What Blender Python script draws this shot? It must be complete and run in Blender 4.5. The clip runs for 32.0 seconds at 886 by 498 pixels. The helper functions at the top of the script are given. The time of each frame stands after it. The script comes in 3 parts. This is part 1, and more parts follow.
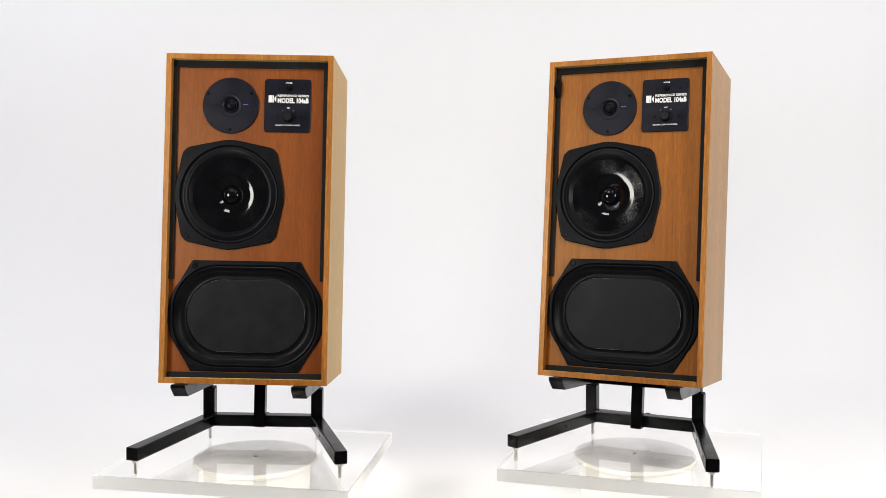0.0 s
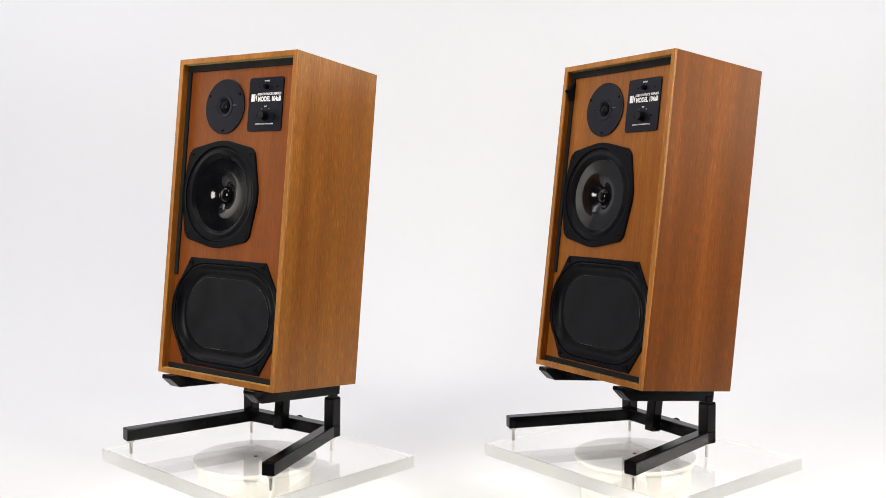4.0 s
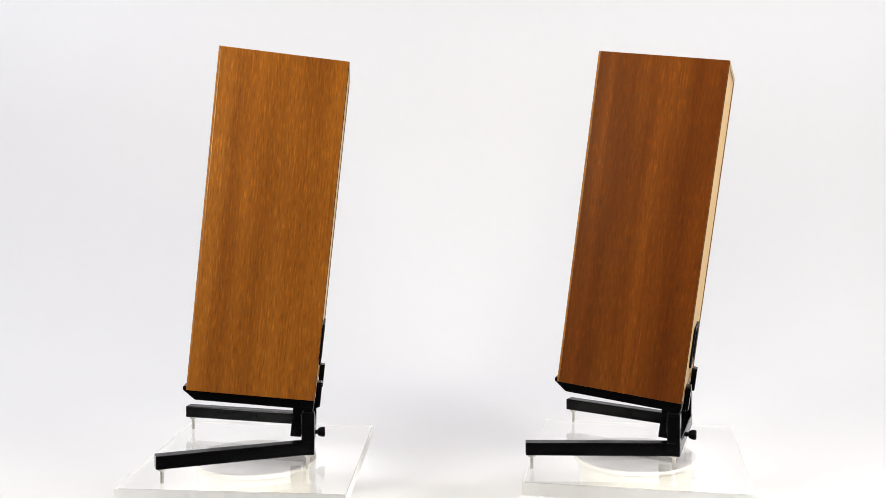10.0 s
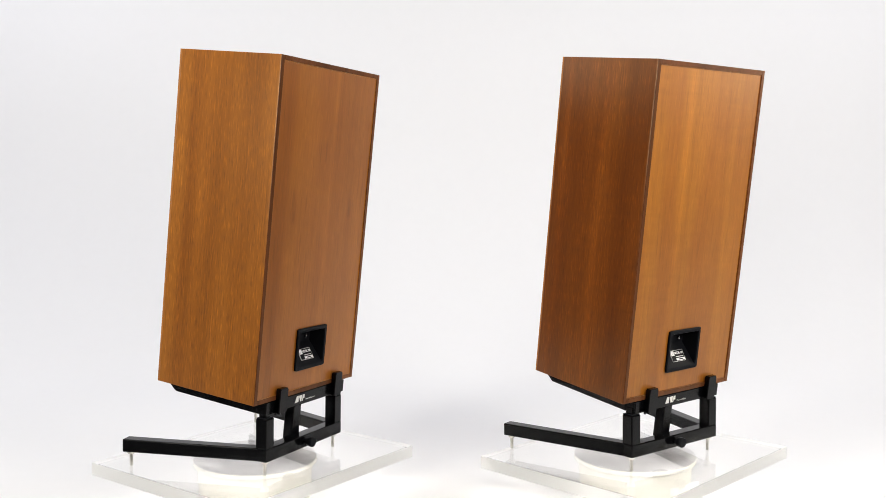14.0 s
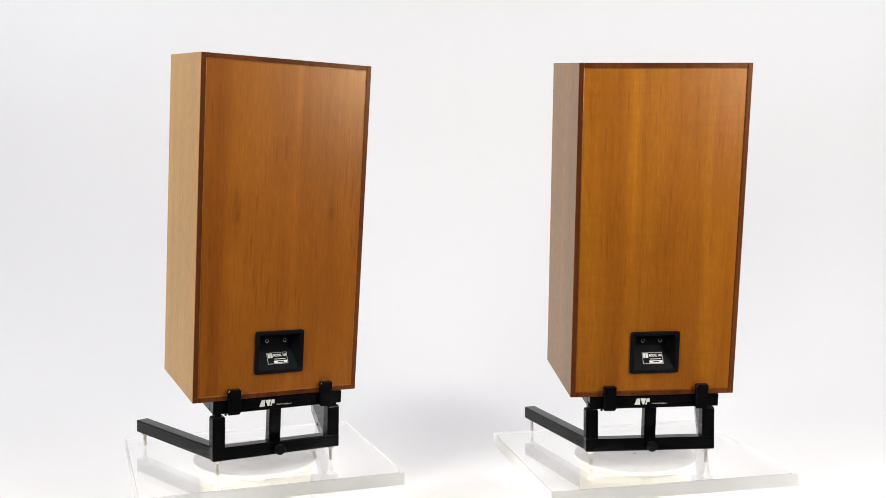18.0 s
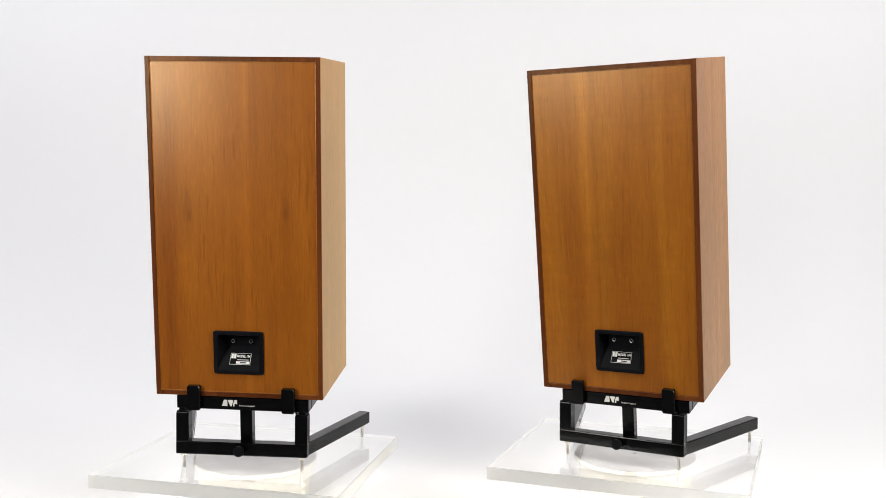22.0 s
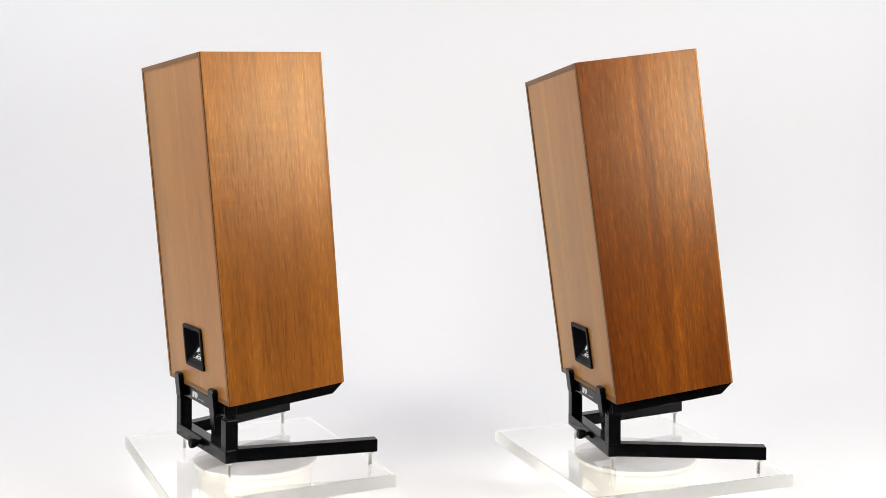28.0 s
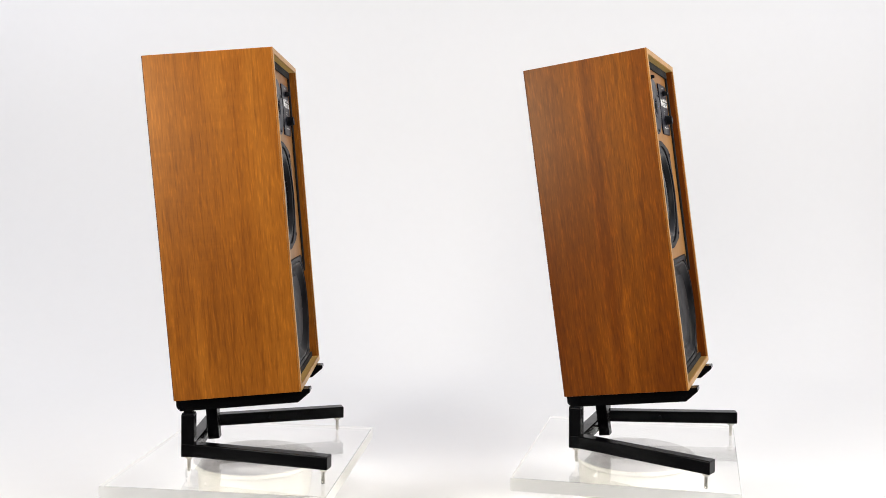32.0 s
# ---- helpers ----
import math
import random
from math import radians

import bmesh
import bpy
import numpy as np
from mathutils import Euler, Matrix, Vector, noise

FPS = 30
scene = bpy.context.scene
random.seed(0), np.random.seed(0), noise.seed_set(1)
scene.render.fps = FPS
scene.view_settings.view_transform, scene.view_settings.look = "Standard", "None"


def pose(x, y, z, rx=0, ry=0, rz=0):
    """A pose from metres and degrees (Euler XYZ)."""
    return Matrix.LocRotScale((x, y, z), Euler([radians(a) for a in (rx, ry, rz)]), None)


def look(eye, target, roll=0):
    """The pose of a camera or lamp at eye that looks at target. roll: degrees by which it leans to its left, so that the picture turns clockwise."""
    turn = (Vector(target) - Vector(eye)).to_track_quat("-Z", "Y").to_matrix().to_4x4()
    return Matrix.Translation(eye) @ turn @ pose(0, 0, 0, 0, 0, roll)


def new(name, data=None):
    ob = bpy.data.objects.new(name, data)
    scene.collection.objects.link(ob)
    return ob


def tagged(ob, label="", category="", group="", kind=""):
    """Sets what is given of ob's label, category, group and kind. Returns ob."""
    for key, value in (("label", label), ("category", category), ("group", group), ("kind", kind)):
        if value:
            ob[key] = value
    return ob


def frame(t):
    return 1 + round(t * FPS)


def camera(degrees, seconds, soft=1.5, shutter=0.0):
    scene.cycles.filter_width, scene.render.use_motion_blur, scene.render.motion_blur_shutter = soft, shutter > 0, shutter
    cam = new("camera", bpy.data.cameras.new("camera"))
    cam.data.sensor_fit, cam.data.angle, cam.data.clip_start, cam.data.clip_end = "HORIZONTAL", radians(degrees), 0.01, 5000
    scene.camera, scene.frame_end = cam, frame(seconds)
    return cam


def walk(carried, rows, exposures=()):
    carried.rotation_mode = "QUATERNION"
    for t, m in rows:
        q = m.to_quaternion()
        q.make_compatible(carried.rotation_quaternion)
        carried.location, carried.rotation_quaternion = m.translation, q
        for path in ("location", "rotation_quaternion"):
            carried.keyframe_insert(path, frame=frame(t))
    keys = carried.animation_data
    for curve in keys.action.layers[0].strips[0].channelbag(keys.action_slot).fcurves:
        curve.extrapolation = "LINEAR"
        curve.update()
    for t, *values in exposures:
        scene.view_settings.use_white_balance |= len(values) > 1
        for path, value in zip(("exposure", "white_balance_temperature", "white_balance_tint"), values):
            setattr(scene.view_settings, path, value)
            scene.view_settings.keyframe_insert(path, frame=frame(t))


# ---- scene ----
# Two matching loudspeakers on stands, each turning on a round turntable
# under a clear plate, before a white studio sweep.
PLATE_TOP = 0.100
EYE = (0.0, 0.0, PLATE_TOP + 0.5375)
cam = camera(50.84, 32.0, soft=0.6)
AIM = look(EYE, (0.0, math.cos(radians(3.600)), EYE[2] - math.sin(radians(3.600))), 0.10)
walk(cam, [(0.0, AIM), (32.0, AIM)])

# ---- light ----
world = bpy.data.worlds.new("studio_air")
scene.world = world
world.use_nodes = True
world.node_tree.nodes["Background"].inputs[0].default_value = (0.95, 0.97, 1.0, 1)
world.node_tree.nodes["Background"].inputs[1].default_value = 0.05
scene.view_settings.exposure = -0.22


def softbox(name, eye, target, sx, sy, watts, colour=(1, 1, 1)):
    lamp = bpy.data.lights.new(name, "AREA")
    lamp.shape, lamp.size, lamp.size_y = "RECTANGLE", sx, sy
    lamp.energy, lamp.color = watts, colour
    ob = new(name, lamp)
    ob.matrix_world = look(eye, target)
    return ob


# Wide unseen panel above, added to keep the floor white.
softbox("added_floor_fill", (0, 2.35, 2.45), (0, 2.4, 0), 4.6, 1.8, 25.5, (0.97, 0.975, 1.0))
softbox("backdrop_softbox", (-2.2, 2.4, 2.7), (-1.5, 3.9, 1.0), 1.8, 0.8, 25, (0.87, 0.89, 1.0))
softbox("backdrop_softbox", (2.2, 2.4, 2.7), (1.5, 3.9, 1.0), 1.8, 0.8, 21.5, (0.87, 0.89, 1.0))
softbox("overhead_softbox", (-0.55, 0.95, 1.85), (-0.2, 1.88, 0.60), 0.34, 0.28, 8, (1.0, 0.96, 0.88))
softbox("overhead_softbox", (0.55, 0.95, 1.85), (0.2, 1.88, 0.60), 0.34, 0.28, 8, (1.0, 0.96, 0.88))
softbox("fill_softbox", (-1.30, 0.50, 0.90), (0.0, 1.88, 0.75), 0.40, 0.50, 22, (1.0, 0.97, 0.90))
softbox("key_softbox", (1.27, 0.91, 0.90), (0.0, 1.88, 0.75), 0.40, 0.50, 18, (1.0, 0.97, 0.90))
# Unseen side lamps, added to brighten the faces turned sideways.
softbox("added_rim_light", (-2.9, 2.25, 1.30), (0.0, 1.90, 0.70), 1.2, 1.1, 11, (1.0, 0.93, 0.80))
softbox("added_rim_light", (2.9, 2.25, 1.30), (0.0, 1.90, 0.70), 1.2, 1.1, 22, (1.0, 0.93, 0.80))


# ---- materials ----
def material(name, build):
    m = bpy.data.materials.new(name)
    m.use_nodes = True
    nt = m.node_tree
    bs = nt.nodes["Principled BSDF"]
    build(nt, bs)
    return m


def node(nt, kind, **values):
    n = nt.nodes.new(kind)
    for k, v in values.items():
        n.inputs[k.replace("_", " ")].default_value = v
    return n


def coords(nt, scale, shift=(0, 0, 0)):
    tc = nt.nodes.new("ShaderNodeTexCoord")
    mp = nt.nodes.new("ShaderNodeMapping")
    mp.inputs["Scale"].default_value = scale
    mp.inputs["Location"].default_value = shift
    nt.links.new(tc.outputs["Object"], mp.inputs["Vector"])
    return mp.outputs["Vector"]


def ramp(nt, fac, stops):
    r = nt.nodes.new("ShaderNodeValToRGB")
    el = r.color_ramp.elements
    while len(el) < len(stops):
        el.new(0.5)
    for e, (pos, col) in zip(el, stops):
        e.position = pos
        e.color = (*col, 1) if len(col) == 3 else (col[0], col[0], col[0], 1)
    nt.links.new(fac, r.inputs["Fac"])
    return r.outputs["Color"]


def mixed(nt, a, b, fac, mode="MIX"):
    m = nt.nodes.new("ShaderNodeMix")
    m.data_type, m.blend_type = "RGBA", mode
    for sock, val in ((m.inputs[6], a), (m.inputs[7], b), (m.inputs[0], fac)):
        if isinstance(val, (int, float, tuple)):
            sock.default_value = val
        else:
            nt.links.new(val, sock)
    return m.outputs[2]


def noise_tex(nt, vec, scale, detail=4.0, rough=0.5, distortion=0.0):
    n = node(nt, "ShaderNodeTexNoise", Scale=scale, Detail=detail, Roughness=rough, Distortion=distortion)
    nt.links.new(vec, n.inputs["Vector"])
    return n.outputs["Fac"]


def bump(nt, bs, height, strength, distance):
    b = node(nt, "ShaderNodeBump", Strength=strength, Distance=distance)
    nt.links.new(height, b.inputs["Height"])
    nt.links.new(b.outputs["Normal"], bs.inputs["Normal"])


def veneer(name, dark, mid, light, shift, rough=0.32, along=2, gloss=0.75, grain=0.6, columns=0.5, pores=0.5, strokes=0.0, dense=0.60, figure=0.0, relief=0.03, sheen=0.5, light_streaks=(), dark_streaks=(), knots=()):
    """Oiled teak veneer along one axis: broad bands, straight grain, open pores, and, where asked for, dark pore strokes, cross figure, single streaks and knots."""
    def build(nt, bs):
        def sc(across, length):
            s = [across] * 3
            s[along] = length
            return tuple(s)

        def tone(c, fac, stops, amount):
            return mixed(nt, c, ramp(nt, fac, stops), amount, "MULTIPLY") if amount else c
        broad = noise_tex(nt, coords(nt, sc(11, 0.8), shift), 1.0, 3, 0.55, 0.5)
        column = noise_tex(nt, coords(nt, sc(42, 0.7), shift), 1.0, 4, 0.6, 0.25)
        fibre = noise_tex(nt, coords(nt, sc(150, 5.0), shift), 1.0, 5, 0.65, 0.3)
        pore = noise_tex(nt, coords(nt, sc(370, 42), shift), 1.0, 2, 0.5)
        cloud = noise_tex(nt, coords(nt, (5, 5, 3), shift), 1.0, 3, 0.5)
        c = ramp(nt, broad, [(0.32, dark), (0.5, mid), (0.68, light)])
        c = tone(c, column, [(0.30, (0.66, 0.58, 0.48)), (0.5, (1.0, 1.0, 1.0)), (0.72, (1.22, 1.24, 1.28))], columns)
        c = tone(c, fibre, [(0.30, (0.68, 0.62, 0.54)), (0.5, (1.0, 1.0, 1.0)), (0.72, (1.24, 1.24, 1.24))], grain)
        c = tone(c, pore, [(0.30, (1.8, 1.85, 1.9)), (0.46, (1, 1, 1)), (0.57, (1, 1, 1)), (0.69, (0.55, 0.47, 0.38))], pores)
        if strokes:
            line = noise_tex(nt, coords(nt, sc(210, 11), shift), 1.0, 2, 0.45, 0.15)
            where = noise_tex(nt, coords(nt, sc(16, 2.2), shift), 1.0, 2, 0.5)
            cut = nt.nodes.new("ShaderNodeMath")
            cut.operation = "MULTIPLY_ADD"
            nt.links.new(where, cut.inputs[0])
            cut.inputs[1].default_value = 0.22
            nt.links.new(line, cut.inputs[2])
            c = tone(c, cut.outputs[0], [(dense + 0.09, (1, 1, 1)), (dense + 0.17, (0.42, 0.30, 0.20))], strokes)
        if figure:
            ray = noise_tex(nt, coords(nt, sc(13, 95), shift), 1.0, 2, 0.5, 0.6)
            spread = noise_tex(nt, coords(nt, (9, 9, 5), shift), 1.0, 2, 0.5)
            c = tone(c, ray, [(0.38, (0.86, 0.84, 0.80)), (0.62, (1.12, 1.12, 1.10))], mixed(nt, (0, 0, 0, 1), (figure, figure, figure, 1), ramp(nt, spread, [(0.42, (0,)), (0.6, (1,))])))
        c = tone(c, cloud, [(0.3, (0.82, 0.76, 0.70)), (0.65, (1.10, 1.12, 1.10))], 0.7)
        for spots, shade in ((light_streaks, (1.30, 1.36, 1.50)), (dark_streaks, (0.72, 0.62, 0.52))):
            for axis, at, width in spots:
                band = nt.nodes.new("ShaderNodeTexGradient")
                band.gradient_type = "SPHERICAL"
                put = nt.nodes.new("ShaderNodeMapping")
                place, size = [0, 0, 0], [0, 0, 0]
                place[axis], size[axis] = -at / width, 1 / width
                put.inputs["Location"].default_value, put.inputs["Scale"].default_value = place, size
                nt.links.new(coords(nt, (1, 1, 1)), put.inputs["Vector"])
                nt.links.new(put.outputs["Vector"], band.inputs["Vector"])
                fade = nt.nodes.new("ShaderNodeMath")
                fade.operation = "MULTIPLY"
                nt.links.new(band.outputs["Fac"], fade.inputs[0])
                nt.links.new(ramp(nt, noise_tex(nt, coords(nt, sc(60, 3.5), shift), 1.0, 3, 0.6), [(0.3, (0.35,)), (0.65, (1.0,))]), fade.inputs[1])
                c = mixed(nt, c, (*shade, 1), fade.outputs[0], "MULTIPLY")
        for x, z in knots:
            wander = noise_tex(nt, coords(nt, (30, 30, 12), shift), 1.0, 3, 0.5)
            for kx, kz, up, shade, deep in ((120, 60, 0.0, (0.62, 0.50, 0.40), 0.5), (85, 21, 0.022, (0.62, 0.52, 0.43), 0.45), (38, 17, -0.02, (0.72, 0.64, 0.56), 0.45)):
                spot = nt.nodes.new("ShaderNodeTexGradient")
                spot.gradient_type = "SPHERICAL"
                wob = nt.nodes.new("ShaderNodeMapping")
                wob.inputs["Location"].default_value = (-x * kx, 0, -(z + up) * kz)
                wob.inputs["Scale"].default_value = (kx, 0, kz)
                nt.links.new(coords(nt, (1, 1, 1)), wob.inputs["Vector"])
                nt.links.new(wob.outputs["Vector"], spot.inputs["Vector"])
                shape = nt.nodes.new("ShaderNodeMath")
                shape.operation = "MULTIPLY"
                nt.links.new(spot.outputs["Fac"], shape.inputs[0])
                nt.links.new(ramp(nt, wander, [(0.3, (0.4,)), (0.65, (1.3,))]), shape.inputs[1])
                c = mixed(nt, c, ramp(nt, shape.outputs[0], [(0.05, (1, 1, 1)), (0.75, shade)]), deep, "MULTIPLY")
        nt.links.new(c, bs.inputs["Base Color"])
        r = ramp(nt, pore, [(0.45, (rough,)), (0.7, (min(1, rough + 0.12 * pores),))])
        nt.links.new(r, bs.inputs["Roughness"])
        bs.inputs["Specular IOR Level"].default_value = gloss
        bs.inputs["IOR"].default_value = 1.38
        bs.inputs["Sheen Weight"].default_value = sheen  # glow added at grazing angles, standing in for reflections of the bright surroundings
        bs.inputs["Sheen Roughness"].default_value = 0.38
        bs.inputs["Sheen Tint"].default_value = (1.0, 0.76, 0.26, 1)
        bs.inputs["Specular Tint"].default_value = (1.0, 0.77, 0.48, 1)  # warmth of the highlights put into the reflection colour
        inv = ramp(nt, pore, [(0.50, (1,)), (0.68, (0,))])
        bump(nt, bs, inv, relief, 0.0003)
    return material(name, build)


def plain(name, colour, rough, metal=0.0, grain=900.0, relief=0.1, vary=0.25, spec=0.5):
    def build(nt, bs):
        n = noise_tex(nt, coords(nt, (1, 1, 1)), grain, 3)
        big = noise_tex(nt, coords(nt, (1, 1, 1)), 28, 4)
        lo = tuple(c * (1 - vary) for c in colour)
        hi = tuple(min(1, c * (1 + vary)) for c in colour)
        nt.links.new(ramp(nt, big, [(0.3, lo), (0.7, hi)]), bs.inputs["Base Color"])
        nt.links.new(ramp(nt, big, [(0.3, (max(0.02, rough - 0.06),)), (0.7, (min(1, rough + 0.08),))]), bs.inputs["Roughness"])
        bs.inputs["Metallic"].default_value = metal
        bs.inputs["Specular IOR Level"].default_value = spec
        if relief:
            bump(nt, bs, n, relief, 0.0003)
    return material(name, build)


def clear_acrylic(nt, bs):
    bs.inputs["Base Color"].default_value = (1.0, 0.998, 0.99, 1)
    bs.inputs["Roughness"].default_value = 0.05
    bs.inputs["IOR"].default_value = 1.49
    bs.inputs["Transmission Weight"].default_value = 1.0


GOLD = veneer("golden_teak_veneer", (0.2059, 0.0585, 0.0050), (0.2652, 0.0801, 0.0071), (0.3168, 0.1033, 0.0113), (0, 0, 0), rough=0.33, grain=0.4, columns=0.15, pores=0.65, light_streaks=((1, 0.075, 0.018),), dark_streaks=((1, 0.045, 0.020),), gloss=1.0, sheen=0.8)
GOLD_OPEN = veneer("open_pored_golden_teak_veneer", (0.2762, 0.0788, 0.0060), (0.3403, 0.1026, 0.0082), (0.4043, 0.1319, 0.0125), (2.7, 0.9, 1.2), rough=0.33, grain=0.28, columns=0.12, pores=0.4, strokes=0.34, dense=0.575, figure=0.35, gloss=1.0, sheen=0.9)
RED = veneer("reddish_teak_veneer", (0.1245, 0.0257, 0.0016), (0.1626, 0.0384, 0.0026), (0.2007, 0.0541, 0.0038), (3.1, 1.7, 0.4), rough=0.32, grain=0.5, columns=0.1, pores=0.6, figure=0.45, light_streaks=((1, 0.145, 0.006), (1, 0.125, 0.016), (1, 0.03, 0.012)), dark_streaks=((1, 0.19, 0.03),), gloss=1.0, sheen=0.4)
RED_STRIPED = veneer("striped_reddish_teak_veneer", (0.1509, 0.0321, 0.0018), (0.1903, 0.0461, 0.0027), (0.2300, 0.0628, 0.0041), (6.3, 4.1, 0.9), rough=0.33, grain=0.45, columns=0.16, pores=0.6, strokes=0.4, dense=0.6, light_streaks=((1, 0.098, 0.012), (1, 0.135, 0.007)), gloss=0.7, sheen=0.4)
GOLD_FRONT = veneer("golden_baffle_veneer", (0.1746, 0.037, 0.0052), (0.208, 0.0477, 0.0067), (0.2378, 0.0597, 0.0092), (1.3, 0.2, 2.1), 0.42, grain=0.45, columns=0.35, pores=0.3)
RED_FRONT = veneer("amber_baffle_veneer", (0.2255, 0.0617, 0.0069), (0.2605, 0.0776, 0.0092), (0.2945, 0.0949, 0.0123), (4.7, 2.2, 1.1), 0.42, grain=0.6, columns=0.2, pores=0.3, strokes=0.2, dense=0.60)
GOLD_BACK = veneer("golden_back_veneer", (0.2375, 0.0621, 0.0035), (0.2745, 0.0778, 0.0047), (0.3117, 0.0948, 0.0065), (2.2, 5.3, 3.3), grain=0.18, columns=0.15, pores=0.2, strokes=0.3, dense=0.62, knots=((0.088, 0.345), (-0.094, 0.350)), light_streaks=((0, -0.022, 0.010),), dark_streaks=((0, 0.126, 0.030),), rough=0.31, relief=0.015, sheen=0.6, gloss=1.0)
RED_BACK = veneer("amber_back_veneer", (0.2367, 0.0644, 0.0032), (0.2858, 0.0865, 0.0043), (0.3428, 0.1178, 0.0066), (7.2, 0.3, 5.3), grain=0.2, columns=0.25, pores=0.2, strokes=0.25, dense=0.62, figure=0.3, light_streaks=((0, 0.052, 0.018),), rough=0.31, relief=0.015, sheen=0.6, gloss=1.0)
LIP = veneer("pale_teak_lipping", (0.26, 0.090, 0.015), (0.34, 0.126, 0.024), (0.42, 0.168, 0.038), (0.4, 6.1, 0.7))
EDGE = veneer("dark_teak_edge", (0.07, 0.017, 0.005), (0.10, 0.026, 0.008), (0.14, 0.040, 0.012), (5, 2, 8), pores=0.3, gloss=0.25)
STEEL = plain("black_enamel_steel", (0.0022, 0.0022, 0.0028), 0.18, relief=0.04, spec=0.15)
PLASTIC = plain("black_moulded_plastic", (0.0052, 0.0055, 0.0074), 0.42, relief=0.2, spec=0.07)
PLATE = plain("navy_black_faceplate", (0.0070, 0.0074, 0.0150), 0.36, relief=0.12, spec=0.16)
RUBBER = plain("black_rubber", (0.0048, 0.0050, 0.0066), 0.36, relief=0.08, spec=0.09)
CONE = plain("glossy_black_cone", (0.004, 0.004, 0.005), 0.06, relief=0.0, vary=0.1, spec=0.3)
FOAM = plain("black_felt_strip", (0.003, 0.003, 0.0035), 0.9, grain=2500, relief=0.6)
PISTON = plain("black_flat_diaphragm", (0.0100, 0.0105, 0.0130), 0.45, grain=1400, relief=0.15, spec=0.12)
GLUE = plain("pale_glue_line", (0.16, 0.16, 0.155), 0.5, vary=0.6)
ZINC = plain("zinc_spike_metal", (0.62, 0.60, 0.56), 0.32, metal=1.0, relief=0.1)
CHROME = plain("chrome_ring", (0.8, 0.8, 0.8), 0.15, metal=1.0, relief=0.0, vary=0.05)
PRINT = plain("white_print", (0.85, 0.85, 0.85), 0.5, relief=0.0, vary=0.05)
BLUE = plain("blue_grey_print", (0.10, 0.13, 0.36), 0.5, relief=0.0, vary=0.1)
SILVER = plain("silver_label", (0.72, 0.71, 0.68), 0.4, relief=0.0, vary=0.1)
CAP = plain("satin_knob_cap", (0.006, 0.0062, 0.008), 0.34, relief=0.0, spec=0.2)
GREY = plain("grey_turntable_top", (0.52, 0.51, 0.52), 0.5, grain=700, relief=0.1, vary=0.16)
CREAM = plain("cream_turntable_plastic", (0.80, 0.78, 0.72), 0.4, relief=0.05, vary=0.05)
PAPER = plain("white_backdrop_paper", (0.86, 0.86, 0.87), 0.9, grain=60, relief=0.0, vary=0.004, spec=0.1)
WALL = plain("unseen_white_bounce_wall", (0.70, 0.70, 0.72), 0.9, grain=40, relief=0.05, vary=0.02, spec=0.1)
DARKWALL = plain("unseen_charcoal_wall", (0.045, 0.045, 0.048), 0.9, grain=40, relief=0.05, vary=0.05, spec=0.1)
ACRYLIC = material("clear_acrylic", clear_acrylic)


def frosted(nt, bs):
    """Sawn acrylic edge: scatters some light back and lets most of it glow through from inside."""
    out = nt.nodes["Material Output"]
    thru = nt.nodes.new("ShaderNodeBsdfTranslucent")
    thru.inputs["Color"].default_value = (0.98, 0.98, 0.97, 1)
    bs.inputs["Roughness"].default_value = 0.35
    n = noise_tex(nt, coords(nt, (1, 1, 1)), 60, 3)
    nt.links.new(ramp(nt, n, [(0.3, (0.92, 0.92, 0.91)), (0.7, (0.97, 0.97, 0.96))]), bs.inputs["Base Color"])
    mix = nt.nodes.new("ShaderNodeMixShader")
    mix.inputs[0].default_value = 0.8
    nt.links.new(bs.outputs[0], mix.inputs[1])
    nt.links.new(thru.outputs[0], mix.inputs[2])
    nt.links.new(mix.outputs[0], out.inputs["Surface"])


SAWN = material("frosted_acrylic_edge", frosted)
FLOOR = plain("unseen_dark_grey_floor", (0.05, 0.05, 0.052), 0.7, grain=60, relief=0.1, vary=0.15)


# ---- mesh helpers ----
def mesh_of(name, bm, mat, smooth=False, sharp=24):
    me = bpy.data.meshes.new(name)
    bmesh.ops.recalc_face_normals(bm, faces=bm.faces)
    bm.to_mesh(me)
    bm.free()
    me.materials.append(mat)
    if smooth:
        me.polygons.foreach_set("use_smooth", [True] * len(me.polygons))
        me.set_sharp_from_angle(angle=radians(sharp))
    return me


def part(name, bm, mat, parent, label="", smooth=False):
    ob = new(name, mesh_of(name, bm, mat, smooth))
    ob.parent = parent
    if label:
        ob["label"] = label
    return ob


def add_box(bm, lo, hi, bevel=0.0, m=None, segments=2):
    m = m or Matrix.Identity(4)
    c = [(a + b) / 2 for a, b in zip(lo, hi)]
    s = [b - a for a, b in zip(lo, hi)]
    made = bmesh.ops.create_cube(bm, size=1, matrix=m @ Matrix.Translation(c) @ Matrix.Diagonal((*s, 1)))
    if bevel:
        edges = list({e for v in made["verts"] for e in v.link_edges})
        bmesh.ops.bevel(bm, geom=edges, offset=bevel, segments=segments, affect="EDGES", profile=0.6)
    return bm


def box(lo, hi, bevel=0.0, m=None, segments=2):
    return add_box(bmesh.new(), lo, hi, bevel, m, segments)


def lathe(profile, m, n=48, bm=None):
    """Turn a profile of (radius, height) round the local z axis of m."""
    bm = bm or bmesh.new()
    rings = []
    for r, h in profile:
        if r < 1e-6:
            rings.append([bm.verts.new(m @ Vector((0, 0, h)))])
        else:
            rings.append([bm.verts.new(m @ Vector((r * math.cos(2 * math.pi * i / n), r * math.sin(2 * math.pi * i / n), h))) for i in range(n)])
    bridge(bm, rings)
    return bm


